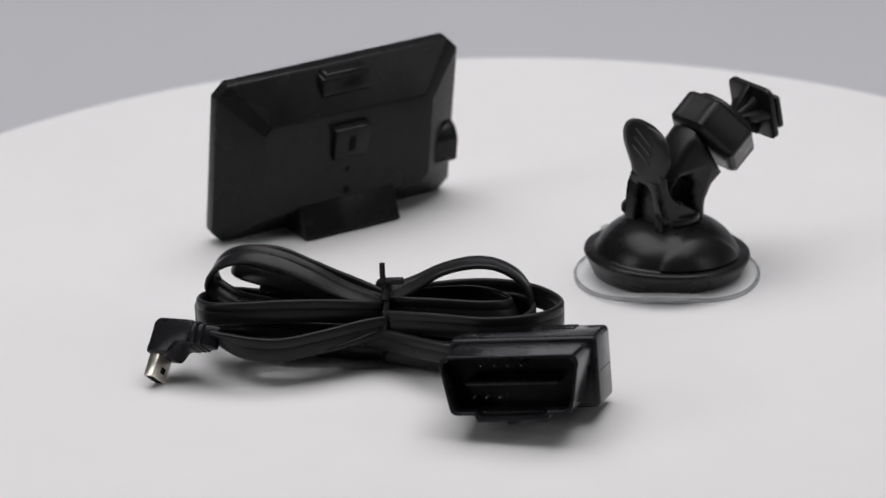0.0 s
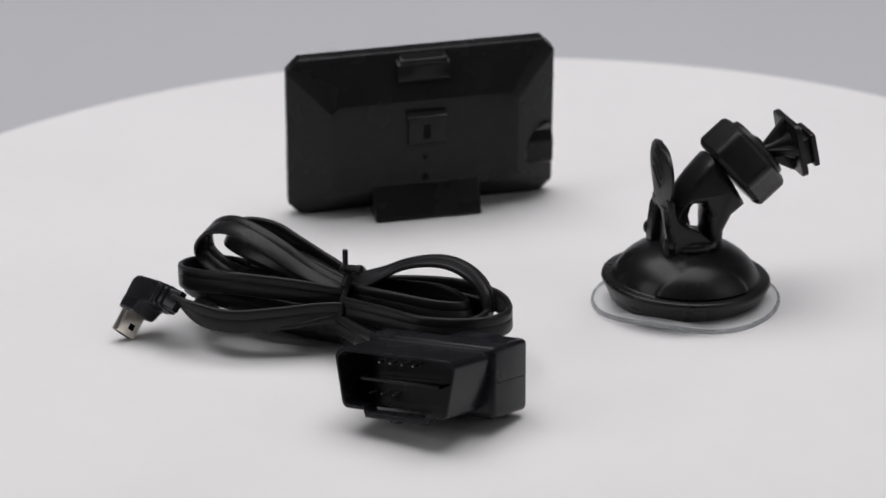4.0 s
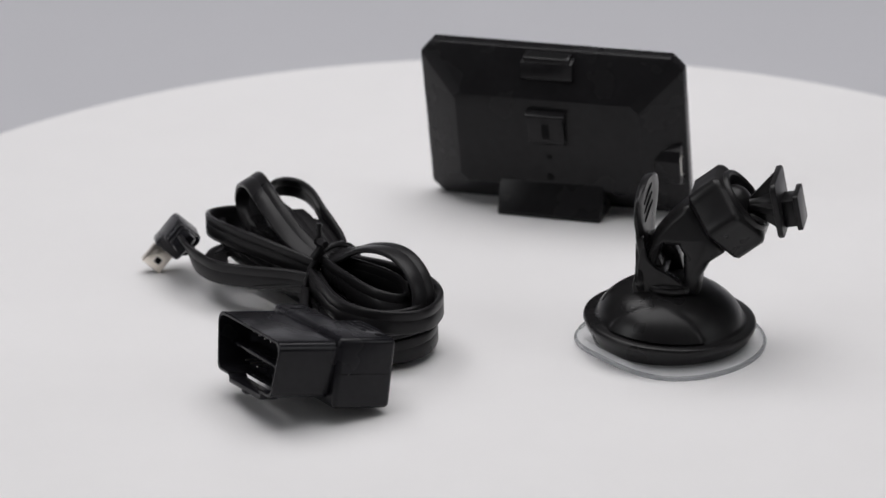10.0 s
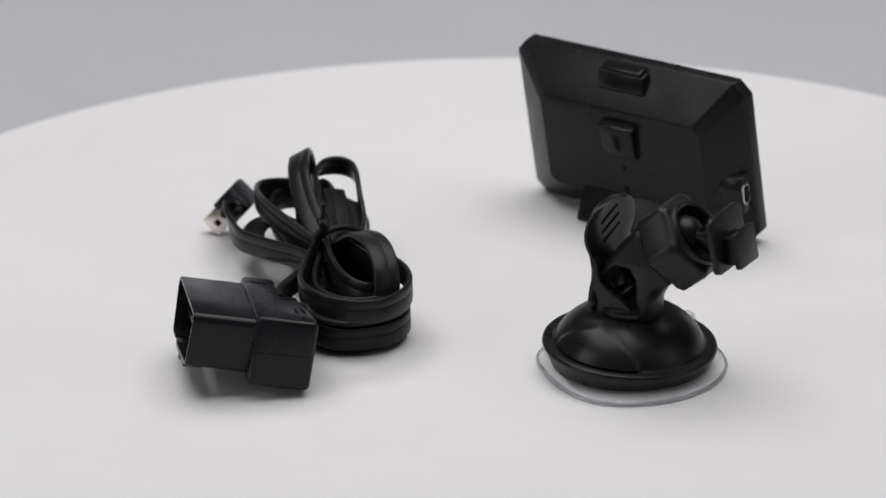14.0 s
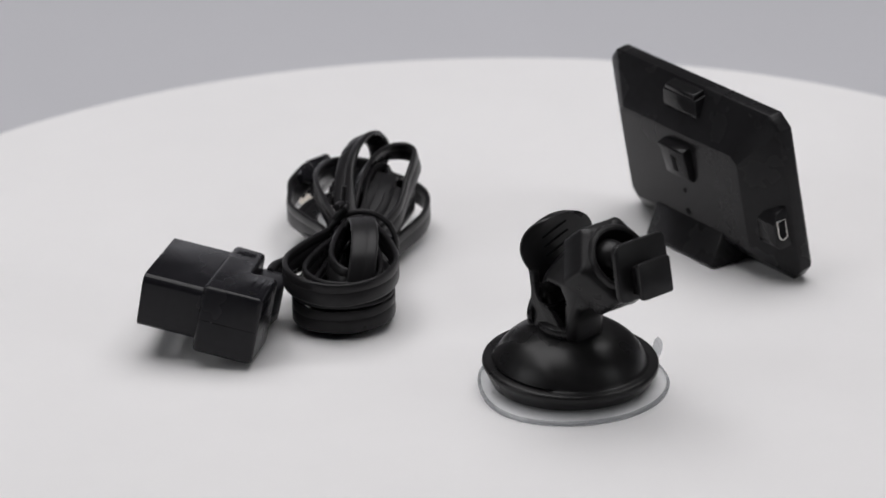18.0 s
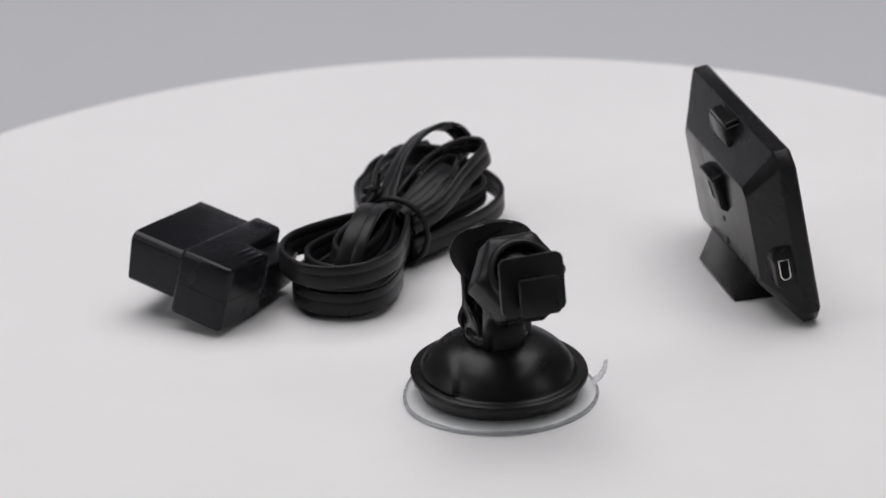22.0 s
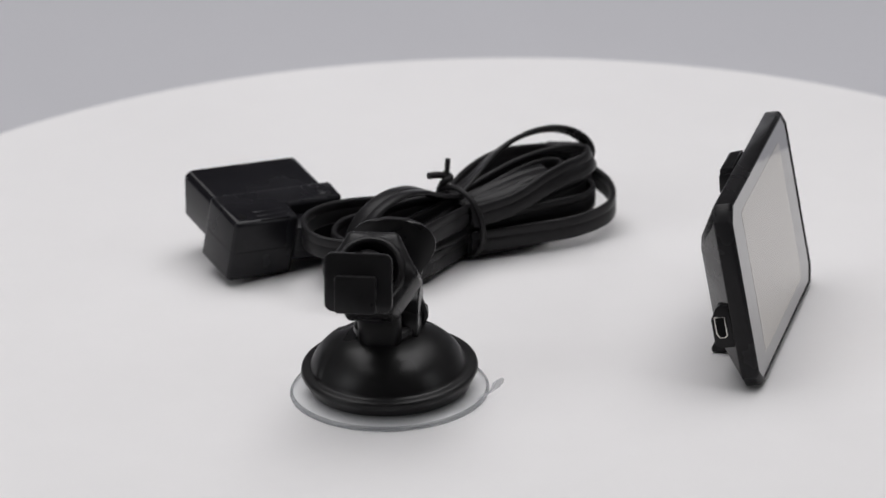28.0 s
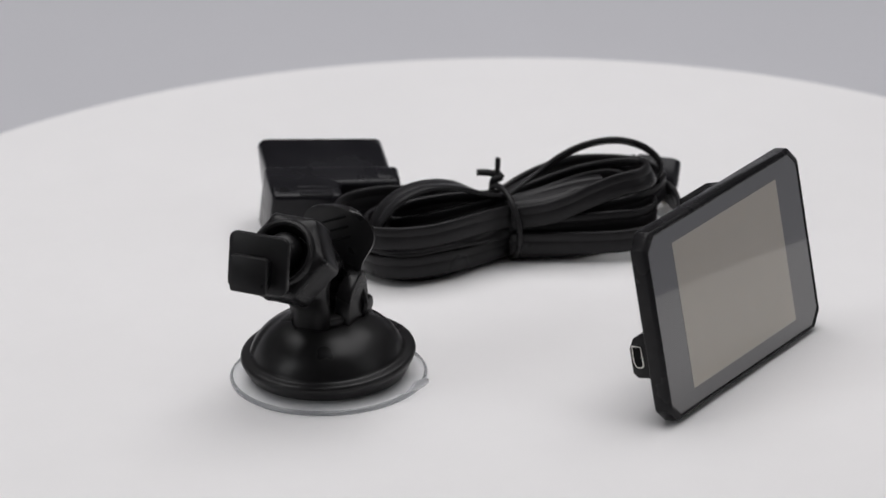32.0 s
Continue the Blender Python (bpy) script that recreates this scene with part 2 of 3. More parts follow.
# ---- suction mount ----
def build_mount():
    m = Matrix.Translation((0.0600, 0.0242, 0)) @ Matrix.Rotation(radians(37), 4, "Z")
    mount = thing("suction_mount", m, "black plastic suction mount with ball joint, lever and clear cup", "phone mount")

    def wavy(r, z, t):
        """A pinched, lifted stretch of the outer edge, and a slight sag beside it."""
        lift = max(0.0, math.cos(t + radians(132))) ** 5
        sag = max(0.0, math.cos(t + radians(82))) ** 8
        return (r - 1.9 * lift + 0.5 * sag, z - 0.8 + 2.1 * lift) if r > 25 else (r, z - 0.8)

    cup = lathe([(23.2, 3.0), (24.6, 2.7), (26.2, 2.2), (27.5, 1.7), (28.2, 1.4), (28.2, 0.5), (27.4, 0.6), (26.0, 1.2), (24.6, 1.7), (23.2, 2.0)], 120, wavy, True)
    disc = part("suction_cup", cup, SHEET, mount, "clear flexible suction disc", 60)
    disc.visible_shadow = False
    rim = lathe([(28.0, 0.5), (28.4, 0.06), (29.0, 0.25), (29.15, 0.9), (28.8, 1.5), (28.2, 1.5)], 120, wavy, True)
    part("cup_rim", rim, RIM, disc, "clear rounded rim", 60).visible_shadow = False
    tab = rings([[(p[0] - w, p[1] + w * 0.45, p[2]), (p[0] + w, p[1] - w * 0.45, p[2]), (p[0] + w, p[1] + 1.3 - w * 0.45, p[2] + 0.6), (p[0] - w, p[1] + 1.3 + w * 0.45, p[2] + 0.6)]
                 for p, w in (((4.8, 26.6, 0.5), 2.6), ((4.4, 28.6, 0.9), 2.8), ((3.8, 30.0, 1.7), 2.9), ((3.4, 31.2, 3.0), 2.8), ((3.2, 31.7, 4.4), 2.3), ((3.2, 31.6, 5.2), 1.4))])
    part("pull_tab", soften(tab, 0.25, 2, 30), FILM, mount, "clear pull tab").visible_shadow = False

    # the base leans a little, down towards the head
    lean = Matrix.Translation((0, 0, 0.005)) @ Matrix.Rotation(radians(3.6), 4, "Y") @ Matrix.Translation((0, 0, -0.005))
    dome = [(22.4, 0.4), (22.9, 0.8), (23.7, 2.6), (24.8, 4.9), (25.7, 6.4), (26.0, 7.2), (25.8, 8.0), (25.2, 8.4), (23.4, 8.2), (22.6, 8.4), (22.2, 9.0), (21.6, 10.3), (20.4, 12.2), (18.3, 14.4), (15.5, 16.4), (12.2, 17.9), (8.2, 18.8), (4.0, 19.2), (1.5, 19.3)]

    def bulged(r, z, t):
        d = (t - radians(-95) + math.pi) % (2 * math.pi) - math.pi
        k = 1 - (d / radians(42)) ** 2 - ((z - 8.4) / 9.4) ** 2
        return r + (0.9 * min(1.0, 5.0 * k) if k > 0 and z > 8.5 else 0.0), z

    dome = dome[:10] + [tuple(p) for p in curve_points(dome[10:], 3)]
    part("base_dome", turn(lathe(dome, 180, bulged), lean), SATIN, mount, "satin black domed base with a flared rim", 50)
    # arm: an arch with two legs, rounded like a tube
    prof = [(9.8, 17.5), (10.6, 23.6), (13.0, 28.0), (17.4, 31.4), (14.6, 37.0), (11.2, 43.0), (7.2, 47.2), (4.4, 45.6), (0.4, 41.6), (-3.2, 37.2), (-6.2, 32.0), (-7.4, 26.5), (-7.6, 18.0),
            (-3.6, 18.0), (-3.2, 26.0), (-1.8, 30.4), (0.4, 33.0), (3.4, 33.0), (4.8, 30.4), (4.8, 24.5), (5.0, 17.5)]
    loops = []
    for y, f in ((-7.6, 0.0), (-6.9, 0.55), (-5.2, 0.85), (-3.0, 1.0), (0.6, 1.0), (2.8, 0.85), (4.5, 0.55), (5.2, 0.0)):
        loops.append([(x + (1 - f) * 2.4 * dx, y, z + (1 - f) * 2.4 * dz) for (x, z), (dx, dz) in zip(prof, inward(prof))])
    part("arm", rings(loops), SATIN, mount, "curved black arm", 55)
    part("arm_web", prism([(-7.0, 18.0), (-1.2, 18.0), (-1.2, 26.6), (-2.4, 29.6), (-5.4, 31.0)], "y", -6.2, 3.2, 0.8, 3), SATIN, mount)
    part("collar", turn(lathe([(8.8, 18.6), (9.2, 20.0), (8.8, 21.0), (7.6, 21.6)], 40), Matrix.Translation((0.001, -0.001, 0))), SATIN, mount)
    # hexagonal nut on a slanted axis, corners rounded and slightly raised above hollow flats
    ax = Vector((math.cos(radians(38)), 0, math.sin(radians(38))))
    side = Vector((0, 1, 0))
    up = ax.cross(side)
    nut_m = frame_to((13.4, -1.0, 39.5), side, up, ax)
    lobed = []
    for k in range(6):
        for d, r in ((-26, 12.1), (-16, 12.35), (-9, 12.9), (-4, 13.55), (0, 13.7), (4, 13.55), (9, 12.9), (16, 12.35)):
            t = radians(60 * k + d)
            lobed.append((r * math.cos(t), r * math.sin(t)))
    ringed = [(math.cos(math.atan2(y, x)), math.sin(math.atan2(y, x))) for x, y in lobed]
    skin = [[(x * f, y * f, z) for x, y in lobed] for z, f in ((0, 0.84), (0.5, 0.93), (1.6, 1), (10.2, 1), (11.2, 0.95), (11.8, 0.86))]
    skin += [[(x * r, y * r, z) for x, y in ringed] for r, z in ((10.4, 12.0), (10.3, 12.6), (9.9, 13.2), (9.2, 13.4), (8.5, 12.9), (7.8, 10.0), (6.8, 7.6))]
    nut = part("clamp_nut", turn(rings(skin), nut_m), SATIN, mount, "lobed black plastic clamp nut", 32)
    part("nut_throat", turn(lathe([(6.6, 7.2), (6.6, 7.75)], 36), nut_m), DARK, nut)
    ball = bmesh.new()
    bmesh.ops.create_uvsphere(ball, u_segments=28, v_segments=18, radius=5.6 * MM)
    part("ball", turn(ball, Matrix.Translation(Vector((19.6, -2.0, 46.2)) * MM)), SATIN, mount)
    # stud, flange and T-head
    e = radians(10.2)
    n = Vector((math.cos(e), 0.0, math.sin(e)))
    w = Vector((0, 1, 0))
    v = n.cross(w)
    head = frame_to((33.5, -2.5, 47.7), w, v, n)
    stud = []
    for z, r in ((-13.0, 2.7), (-9.5, 2.5), (-6.5, 2.7), (-3.0, 3.6), (-0.4, 5.4)):
        stud.append([(r * math.cos(t), r * math.sin(t), z) for t in (2 * math.pi * k / 24 for k in range(24))])
    part("stud", turn(rings(stud), head), SATIN, mount)
    for turned in (0, 90):
        web = prism([(-9.0, -0.6), (-2.2, -9.0), (2.2, -9.0), (9.0, -0.6)], "y", -1.1, 1.1, 0.25)
        part("stud_web", turn(web, head @ Matrix.Rotation(radians(turned), 4, "Z")), SATIN, mount)
    part("flange", turn(soften(rings([[(x, y, z) for x, y in rounded(9.7, 8.5, 2.4)] for z in (-0.9, 0.9)]), 0.35, 2, 60), head), SATIN, mount, "rounded square flange")
    part("head_neck", turn(box(-4.4, 4.4, -6.8, 1.4, 0.8, 4.8, 0.3), head), SATIN, mount)
    part("head_plate", turn(soften(rings([[(x, y - 2.4, z) for x, y in rounded(5.9, 5.4, 1.0)] for z in (4.6, 6.2)]), 0.25, 2, 60), head), SATIN, mount, "small square slide-in plate")
    # lever: a wide paddle across the arm's way, forked below
    bend = lambda z: -7.6 + 0.0028 * (z - 38) ** 2 - 0.022 * max(z - 38, 0)

    swing = Matrix.Translation((-0.0076, 0.0002, 0)) @ Matrix.Rotation(radians(-6.0), 4, "Z") @ Matrix.Translation((0.0076, -0.0002, 0))

    def slab(rows):
        """A bent plate from rows of height, left and right edge."""
        loops = []
        for z, l, r in curve_points(rows, 3):
            ends = [(l + (r - l) * k / 8, 0.35 if k in (0, 8) else 1.0) for k in range(9)]
            dish = [0.7 * (2 * k / 8 - 1) ** 2 * min(1.0, (r - l) / 16) for k in range(9)]
            loops.append([(bend(z) + dish[k] + 1.15 * f, y, z) for k, (y, f) in enumerate(ends)] + [(bend(z) + dish[k] - 1.15 * f, y, z) for k, (y, f) in reversed(list(enumerate(ends)))])
        return turn(rings(loops), swing)

    blade = [(31.8, -6.9, 9.0), (35.0, -7.8, 9.6), (38.6, -10.0, 11.8), (42.0, -11.3, 13.6), (45.4, -11.1, 13.9), (48.4, -9.2, 12.2), (50.3, -5.6, 9.4), (51.2, -1.0, 6.0)]
    lever = part("lever", slab(blade), SATIN, mount, "black locking lever with three grip ridges", 50)
    part("lever_leg", slab([(18.8, 3.6, 10.2), (21.5, 4.6, 11.2), (24.0, 5.0, 10.6), (27.0, 4.6, 9.4), (30.4, 3.8, 8.9), (32.6, 2.2, 8.9), (33.4, 1.2, 9.0)]), SATIN, lever)
    part("lever_leg", slab([(19.0, -8.2, -4.4), (21.5, -9.5, -4.2), (24.4, -9.0, -4.0), (28.0, -7.0, -3.4), (30.4, -6.7, -2.6), (32.6, -7.0, 0.8), (33.4, -7.2, 1.8)]), SATIN, lever)
    for k in range(3):
        z = 47.0 - 3.0 * k
        for s, mat in ((1.15, DARK), (-1.1, SATIN)):
            part("grip_ridge", turn(wire([(bend(z + q * 0.42) + s, 0.2 + q + 0.7 * k, z + q * 0.42) for q in (-4.2, 0.0, 4.2)], 0.4, 6, 3), swing), mat, lever)
    cheek = [(-9.0, 36.8), (-6.6, 36.0), (-6.0, 32.4), (-5.0, 29.4), (-2.6, 27.0), (1.0, 25.0), (4.0, 22.8), (5.4, 20.6), (5.2, 18.8), (3.4, 16.8), (-8.2, 16.4), (-9.6, 18.6), (-9.8, 21.0), (-9.2, 23.4), (-8.2, 26.4), (-7.9, 30.0), (-8.4, 33.4)]
    outer_cheek = [(-8.4, 30.0), (-6.8, 32.4), (-4.0, 32.0), (-1.2, 30.4), (1.6, 28.0), (3.2, 24.0), (3.6, 20.0), (2.2, 16.6), (-8.2, 16.2), (-9.6, 20.0), (-9.2, 24.0)]
    for shape, y0, y1, worn in ((cheek, -8.2, -5.8, 1.0), (outer_cheek, 4.4, 9.3, 1.8)):
        part("cheek", prism([p[:2] for p in curve_points(shape, 3)], "y", y0, y1, worn, 4), SATIN, lever)
    part("pivot_boss", turn(soften(rings([[(2.8 * math.cos(t), 2.8 * math.sin(t), y) for t in (2 * math.pi * k / 28 for k in range(28))] for y in (8.2, 10.6)]), 1.2, 4, 60), frame_to((-7.4, 0, 21.6), (0, 0, 1), (1, 0, 0), (0, 1, 0))), SATIN, lever)
    part("axle", turn(lathe([(1.2, -8.0), (1.9, -7.95), (2.4, -7.7), (2.4, 3.0), (1.9, 3.4), (1.2, 3.6)], 24), frame_to((-2.0, 0, 24.4), (0, 0, 1), (1, 0, 0), (0, 1, 0))), SATIN, lever)
    return mount


# ---- diagnostic cable ----
def build_cable():
    cable = thing("diagnostic_cable", Matrix.Rotation(radians(0.26), 4, "Z"), "coiled flat black cable with wide diagnostic plug and angled plug", "cable")
    loops = [
        # far lobe: outer loop that lifts at its end, level loop and two short low loops
        [(-27, -41, 9, 0), (-45, -43, 11, 0), (-62, -42, 12.6, 0), (-75, -38, 13, 0), (-83, -30, 12.2, 0), (-81.4, -18.4, 9.4, 0), (-72.5, -11, 7.4, 0), (-58, -12.4, 6.2, 0), (-40, -21, 6, 0), (-27, -28, 6, 0)],
        [(-27, -40, 16, 0), (-42, -44.5, 19, 0), (-57, -46.5, 20, 0), (-70, -44.6, 18.8, 0), (-79, -40.5, 17.4, 0), (-82.4, -34, 16.2, 0), (-80, -26.5, 15.2, 0), (-70, -21.5, 14, 0), (-50, -25, 12, 0), (-27, -33, 12, 0)],
        [(-27, -38, 3.7, 0), (-40, -36, 3.7, 0), (-52, -33, 3.7, 0), (-58, -28, 3.7, 0), (-54, -21.5, 3.7, 0), (-44, -22.5, 3.7, 0), (-27, -30, 3.7, 0)],
        [(-27, -37, 9, 0), (-44, -36, 10, 0), (-58, -34, 11, 0), (-63, -29, 11, 0), (-60, -24, 10.5, 0), (-46, -27, 9.5, 0), (-27, -32, 9, 0)],
        [(-27, -30, 10, 0), (-42, -24, 10.4, 0), (-56, -18.5, 10.8, 0), (-66, -15.6, 11.0, 0), (-72.5, -18, 11.4, 0), (-74, -24.6, 12, 0), (-68, -31, 12.5, 0), (-50, -34, 12, 0), (-27, -35, 12, 0)],
        # far lobe: raised loop behind the curl
        [(-27, -27.5, 14.5, 0), (-36, -22, 16.5, 0), (-43, -19.5, 18.6, 0), (-50, -17.6, 21.4, 4), (-58, -15, 24.2, 8), (-65.5, -14, 25.0, 14), (-70.5, -17, 25.4, 22), (-70.5, -23, 25.4, 30), (-64, -28.4, 25, 34), (-53, -32.4, 23.6, 34), (-40, -35, 20, 20), (-27, -36, 16, 0)],
        [(-27, -34, 15, 0), (-40, -31.8, 17.8, 0), (-52, -30, 20.4, 0), (-60, -27.5, 21.4, 0), (-63.5, -24.8, 20.6, 0), (-59, -23, 18.4, 0), (-45, -26.5, 15.4, 0), (-27, -32, 13, 0)],
        # near lobe: outer, lower and inner loops
        [(-27, -43, 14.5, 0), (-12, -51, 16.5, 0), (3, -57.5, 17.6, 0), (16.5, -56.5, 18, 0), (24.2, -49, 17.2, 0), (24.4, -39.5, 16.4, 0), (17, -29, 16, 0), (4, -24, 16, 0), (-12, -25.5, 16, 0), (-27, -29, 15, 0)],
        [(-27, -42, 4.5, 0), (-10, -50, 5, 0), (5, -55.4, 5.6, 0), (13.5, -52.5, 5.0, 0), (17.8, -44, 4.8, 0), (17.4, -34.5, 5.0, 0), (10.6, -26.5, 5.8, 0), (-4, -25.5, 5.4, 0), (-14, -28, 4.6, 0), (-27, -31, 4.5, 0)],
        [(-27, -40, 13, 0), (-10, -48.5, 13.4, 0), (4, -52, 14, 0), (14, -47.5, 14, 0), (17, -39, 14, 0), (11, -30, 13.6, 0), (-8, -29, 14, 0), (-27, -34, 14.5, 0)],
        [(-27, -41, 9, 0), (-10, -46, 8.5, 0), (4, -50, 8, 0), (13, -45, 8, 0), (15, -38, 8, 0), (9, -31, 8.5, 0), (-6, -30, 9, 0), (-27, -32, 9, 0)],
        [(-27, -40, 3.7, 0), (-8, -47, 3.6, 0), (4, -50, 3.0, 0), (14, -44, 3.0, 0), (13, -35, 3.0, 0), (4, -29, 3.0, 0), (-10, -30, 3.4, 0), (-27, -35, 3.7, 0)],
        [(-27, -38, 17, 0), (-12, -42, 17.5, 0), (2, -44, 17, 10), (10, -41, 16, 20), (10, -35.5, 15.5, 15), (-2, -31.4, 17, 0), (-27, -34, 17, 0)],
        [(-27, -37.5, 4, 0), (-10, -41, 4, 0), (4, -42, 4.2, 0), (7, -37.5, 4.2, 0), (2, -34.5, 4, 0), (-27, -34, 4, 0)],
    ]
    # ribbons lying over the far lobe
    loops.append([(-27, -32.4, 16.5, 50), (-38, -29.4, 19.4, 70), (-49, -26, 22.0, 78), (-57, -23.8, 22.6, 80)])
    loops.append([(-27, -29.5, 15.5, 40), (-37, -24.6, 17.8, 60), (-44, -22.4, 19.6, 66), (-50, -21, 20.6, 70)])
    # ribbons lying flat inside both lobes
    for y0, y1 in ((-38, -37), (-35, -31), (-32, -26)):
        loops.append([(-27, y0, 8, 30), (-36, y0, 6, 80), (-44, (y0 + y1) / 2, 5, 90), (-53, y1, 4.6, 90), (-58, y1 + 1, 4.4, 90)])
    for y0, y1 in ((-40, -47), (-36, -39.5), (-33, -32)):
        loops.append([(-27, y0, 9, 30), (-16, y0, 7, 80), (-4, (y0 + y1) / 2, 5.6, 90), (6, y1, 5, 90), (11, y1, 4.8, 90)])
    # hidden filler rings, added to block light from the table under each lobe
    loops.append([(-27, -42, 11, 30), (-14, -47, 10, 90), (3, -52.6, 10, 90), (11.6, -50, 10, 90), (15.2, -43, 10, 90), (14.2, -34.5, 10, 90), (8, -29, 10, 90), (-8, -28.6, 10, 90), (-27, -31, 11, 30)])
    loops.append([(-27, -42, 10, 30), (-44, -48.0, 9.4, 90), (-56, -50, 9, 90), (-65, -48.4, 9, 90), (-71, -44, 9.6, 90), (-72, -38.5, 10, 90), (-64, -36, 10, 80), (-46, -36, 10, 40), (-27, -36, 10, 0)])
    for pts in loops:
        part("cable_loop", ribbon(pts), PVC, cable, "", 50)
    # upright curl of the far lobe and arch of the near lobe
    curl = [(-27, -37.4, 18, 60), (-39, -38, 22.6, 80), (-49, -37.2, 28, 90), (-58, -34.8, 31.4, 90), (-66.6, -31.2, 32.2, 90), (-74, -27.8, 29.6, 90), (-78.2, -25.4, 24.6, 90), (-77.6, -25.6, 19.4, 90), (-70, -28.6, 16, 90), (-58, -33, 14.6, 60), (-42, -35, 14, 20), (-27, -36, 13, 0)]
    part("cable_loop", ribbon(curl, across=(0.4, 0.76, 0.46)), PVC, cable, "", 50)
    arch = [(-27, -35, 18.6, 60), (-18, -34.4, 22.8, 80), (-10, -33.8, 26.8, 90), (-1, -33.4, 28.7, 90), (6.5, -33.4, 27.8, 90), (13, -34.2, 24, 90), (16.3, -35.4, 18.2, 90), (15.6, -37, 12, 90), (9, -39, 8.4, 80), (-6, -40, 8, 40), (-27, -38, 8, 0)]
    part("cable_loop", ribbon(arch, 8.2, across=(0, 1, 0)), PVC, cable, "", 50)
    part("plug_lead", ribbon([(-77.6, -50.6, 14.2, -40), (-72.8, -53.2, 13.2, -22), (-66, -54.8, 11.8, 0), (-57, -55, 11.4, 0), (-45, -51.2, 12.2, 0), (-33, -46, 13.0, 0), (-24, -43, 13, 0)]), PVC, cable, "", 50)
    part("plug_lead", ribbon([(-3.5, -62.5, 11.5, 0), (-9, -60.5, 11.5, 0), (-17, -54, 10.5, 0), (-27, -45, 9.5, 0), (-34, -41, 9, 0)], 6.4, 2.6), PVC, cable, "", 50)
    # twist tie
    ring = [(-27 + 0.8 * math.sin(t), -33.8 + 11.0 * math.cos(t), 11.4 + 11.6 * math.sin(t) if math.sin(t) > -0.9 else 0.7) for t in (2 * math.pi * k / 16 for k in range(-4, 13))]
    tie = part("cable_tie", wire(ring, 0.95), PVC, cable, "black twist tie", 60)
    part("tie_knot", wire([(-27, -41.5, 20.5), (-26.2, -38.6, 24.0), (-28.4, -38.2, 24.8), (-26.4, -39.8, 26.0)], 1.3, 8, 4), PVC, tie, "", 60)
    part("tie_end", wire([(-27.2, -38.8, 23.0), (-27.4, -38.6, 27.0), (-27.5, -38.2, 31.2)], 0.85, 8, 4), PVC, tie, "", 60)
    part("tie_end", wire([(-27.6, -38.6, 25.4), (-24.8, -40.0, 26.2), (-21.4, -41.0, 26.6)], 1.1, 8, 4), PVC, tie, "", 60)
    # small angled plug
    a = Vector((0.835, -0.53, 0.13)).normalized()
    b = Vector((-0.28, -0.63, -0.72))
    b = (b - a * a.dot(b)).normalized()
    c = a.cross(b)
    m = frame_to((-94.7, -37.3, 14.0), a, b, c)
    elbow = [(2.2, 1.6), (3.6, 0), (16.6, 0), (16.6, 7.6), (12.4, 7.6), (10.6, 11.4), (2.2, 11.4), (2.4, 7.0)]
    plug = part("angled_plug", turn(prism(elbow, "z", -4.6, 4.6, 1.2, 3), m), PLUG, cable, "small black right-angled plug")
    tip = part("metal_tip", turn(prism([(3.6, 11.2), (7.0, 11.2), (7.0, 18.4), (3.6, 18.4)], "z", -3.5, 3.5, 0.35), m), METAL, plug, "nickel connector tip")
    # dark plates on the solid tip, coloured as shade in its openings
    part("tip_opening", turn(prism([(4.05, 18.3), (6.55, 18.3), (6.55, 18.46), (4.05, 18.46)], "z", -2.8, 2.8, 0), m), DARK, tip)
    part("tip_window", turn(prism([(6.7, 14.4), (7.04, 14.4), (7.04, 16.3), (6.7, 16.3)], "z", -0.5, 1.6, 0), m), DARK, tip)
    boot = [[(x, 3.8 + p, q) for p, q in rounded(hh, hw, min(hh, hw) * 0.45, 3)] for x, hh, hw in ((16.0, 3.6, 4.3), (18.0, 3.5, 3.8), (20.4, 3.4, 2.8), (22.4, 3.4, 1.8), (23.8, 3.3, 1.1))]
    part("strain_boot", turn(soften(rings(boot), 0, 1), m), PLUG, plug)
    for k in range(2):
        x, f = 17.2 + 2.0 * k, 1.0 - 0.2 * k
        part("strain_ring", turn(soften(rings([[(q0, 3.8 + p, q * f) for p, q in rounded(3.7, 4.25, 1.3, 3)] for q0 in (x, x + 1.0)]), 0.2, 1, 60), m), PLUG, plug)
    # wide diagnostic plug
    m = Matrix.Translation((0.0092, -0.0998, 0.0065)) @ Matrix.Rotation(-0.2533, 4, "Z") @ Matrix.Rotation(-0.2072, 4, "X") @ Matrix.Rotation(-0.1025, 4, "Y")
    plan = [(-21.9, 18.4), (21.8, 18.4), (21.8, 37.0), (-1.0, 37.0), (-1.0, 28.6), (-21.3, 28.6)]
    big = part("diagnostic_plug", turn(prism(plan, "z", 10.5, 21.1, 1.7, 4, 10.5), m), PLUG, cable, "wide black diagnostic plug with an open trapezoid mouth")
    part("housing_base", turn(prism(plan, "z", 0.0, 10.35, 1.7, 4, 10.35), m), PLUG, big)
    part("joint", turn(prism([(x * 0.975, 27.7 + (y - 27.7) * 0.95) for x, y in plan], "z", 10.0, 10.9, 0), m), DARK, big)

    def mouth(y, d=0.0):
        t, b, z0, z1 = 20.9 - d, 17.7 - d, 2.4 + d, 19.6 - d
        lean = (t - b) / (z1 - z0)

        def corner(k, x, z, a0, a1, rad):
            out = [(a0 + (a1 - a0) * i / 4) for i in range(5)]
            return [(k * (x - rad + rad * math.cos(radians(a))), y, z + rad * math.sin(radians(a))) for a in out]

        low, top = 2.2, 2.7
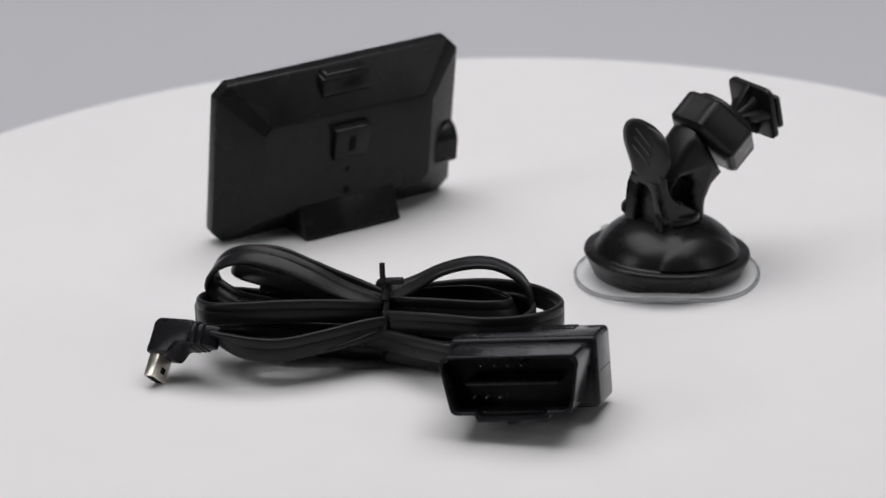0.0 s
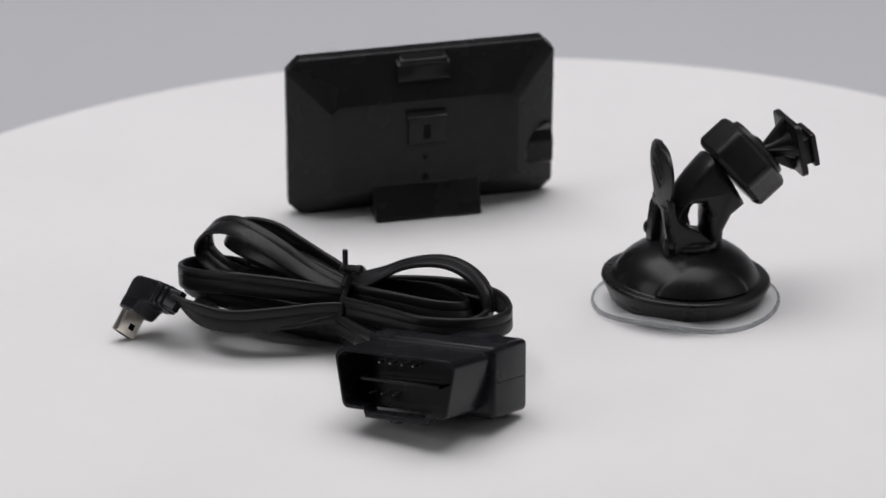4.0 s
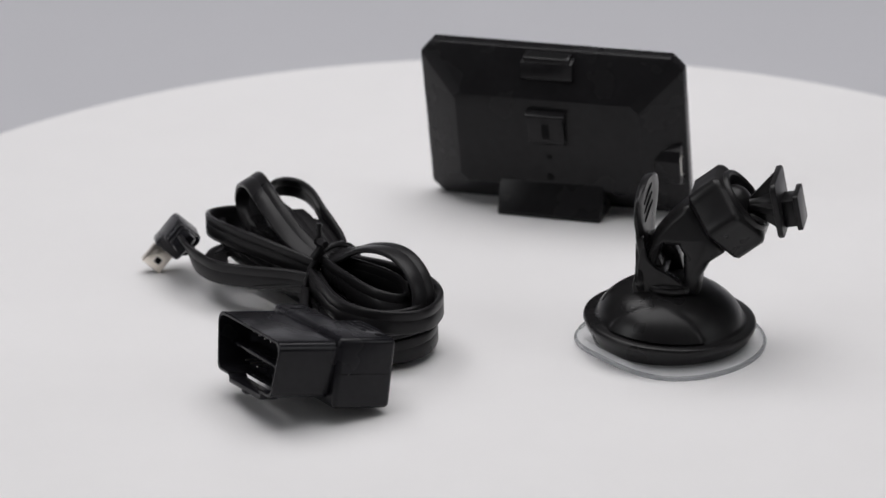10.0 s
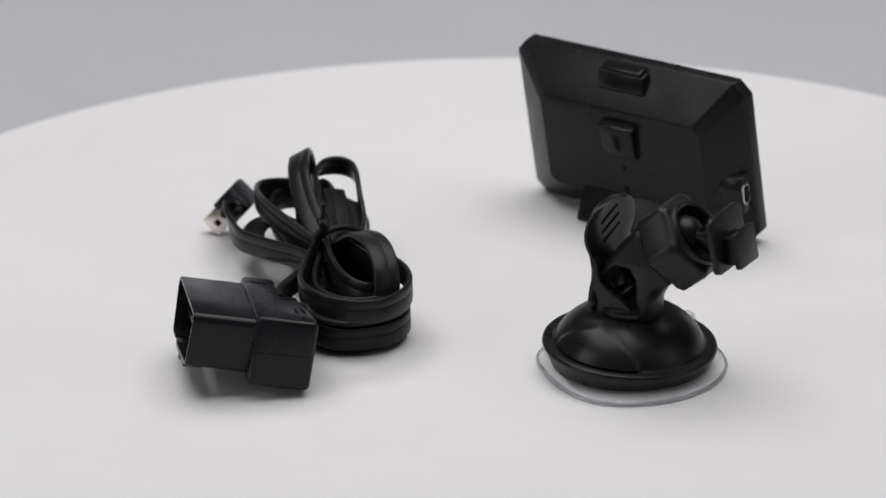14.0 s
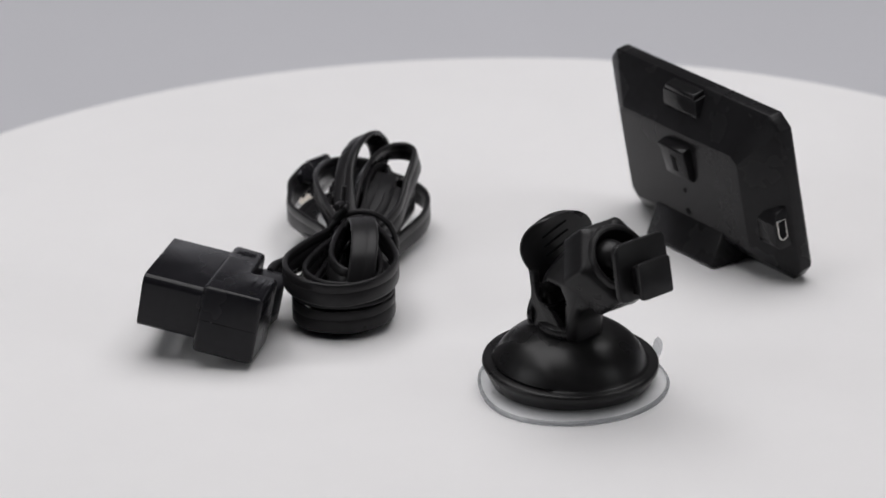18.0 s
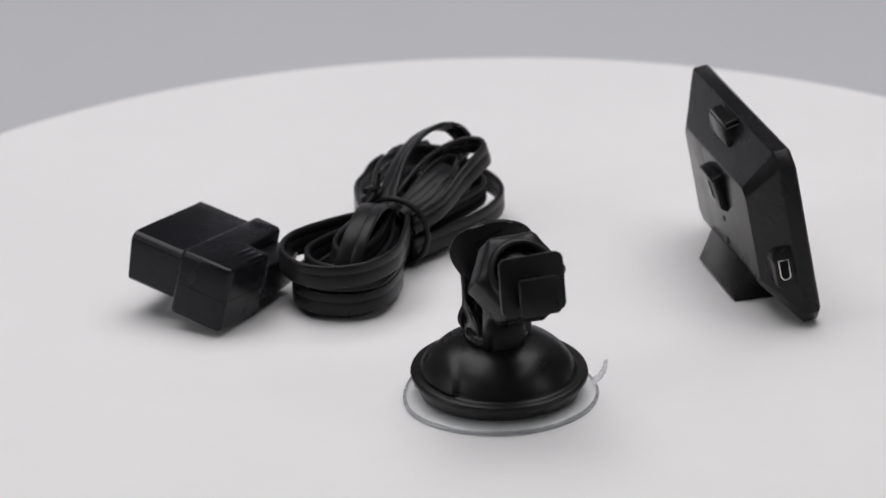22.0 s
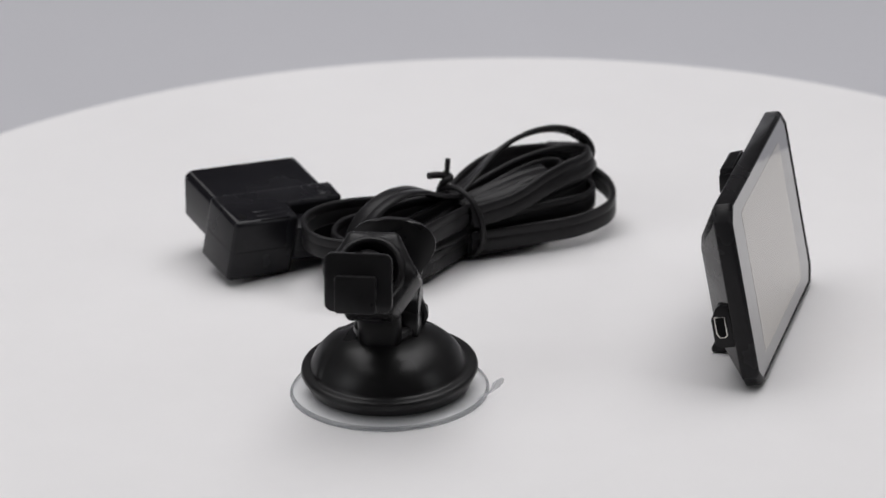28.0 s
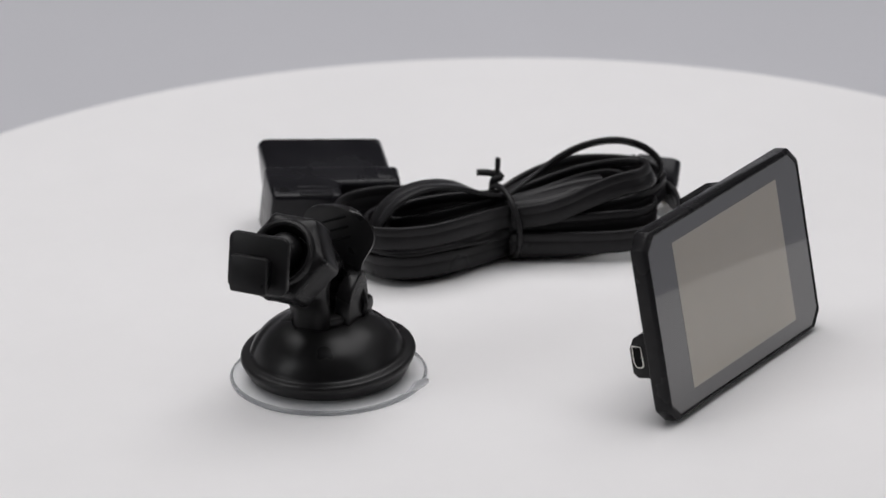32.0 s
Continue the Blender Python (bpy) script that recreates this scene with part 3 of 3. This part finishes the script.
        right = corner(1, b + low * lean, z0 + low, -90, -8, low) + corner(1, t - top * lean, z1 - top, 2, 90, top)
        left = [(-x, yy, z) for x, yy, z in reversed(right)]
        return [left[-1], (-10.5, y, z0), (10.5, y, z0)] + right + left[:-1]

    # shell of the mouth, with a notch for the latch in its lower wall
    skin = [mouth(10.0, 0.9), mouth(6.4, 0.9), mouth(0.15, 0.9), mouth(0.0, 0.75), mouth(0.0, 0.2), mouth(0.2), mouth(6.4), mouth(18.6)]
    shell = bmesh.new()
    rows = [[shell.verts.new([c * MM for c in p]) for p in loop] for loop in skin]
    n = len(rows[0])
    for k in range(len(rows) - 1):
        for i in range(n):
            if not (i == 1 and 1 <= k <= 5):
                shell.faces.new((rows[k][i], rows[k][(i + 1) % n], rows[k + 1][(i + 1) % n], rows[k + 1][i]))
    for i in (1, 2):
        shell.faces.new([rows[k][i] for k in range(1, 7)])
    shell.faces.new((rows[1][1], rows[1][2], rows[6][2], rows[6][1]))
    shell.faces.new(rows[0])
    shell.faces.new(rows[-1])
    part("mouth_shell", turn(shell, m), PLUG, big, "", 30)
    part("centre_tongue", turn(box(-13.5, 13.5, 2.8, 10.2, 10.5, 11.5, 0.25), m), PLUG, big)
    for x, z in [(-9.5 + 3.9 * k, 15.4) for k in range(4)] + [(-12.5 + 3.9 * k, 6.2) for k in range(3)]:
        part("pin", turn(box(x - 0.26, x + 0.26, 6.2, 10.2, z - 0.26, z + 0.26, 0.1, 1), m), PIN, big)
    latch = [(-11.2, 2.8), (-10.2, 0.2), (10.2, 0.2), (11.2, 2.8), (10.3, 2.8), (9.4, 1.75), (-9.4, 1.75), (-10.3, 2.8)]
    part("mouth_latch", turn(prism(latch, "y", 0.5, 6.1, 0.2), m), PLUG, big)
    part("latch_bump", turn(box(-1.6, 1.6, 0.3, 2.4, -0.5, 0.4, 0.3), m), PLUG, big)
    part("cable_boot", turn(prism([(-20.6, 28.2), (-0.8, 28.2), (-0.8, 36.8), (-9.0, 37.6), (-20.6, 36.0)], "z", 5.0, 16.5, 0.9, 3), m), PLUG, big)
    # dark disc set into the top as the shade of a screw recess
    part("screw_recess", turn(lathe([(1.35, 20.9), (1.35, 21.16)], 20), m @ Matrix.Translation((0.0177, 0.033, 0))), DARK, big)
    for k in range(3):
        part("top_ridge", turn(box(2.2, 13.0, 30.6 + 2.3 * k, 31.6 + 2.3 * k, 20.9, 21.28, 0.12, 2), m), PLUG, big)
    part("top_panel", turn(box(-19.4, -14.2, 20.6, 26.4, 20.9, 21.25, 0.12, 2), m), PLUG, big)
    return cable


build_studio()
movers = [build_turntable(), build_display(), build_mount(), build_cable()]


def motions():
    for ob in movers:
        start = ob.matrix_basis.copy()
        walk(ob, [(0.5 * k, Matrix.Rotation(radians(SPIN * 0.5 * k), 4, "Z") @ start) for k in range(65)])


motions()
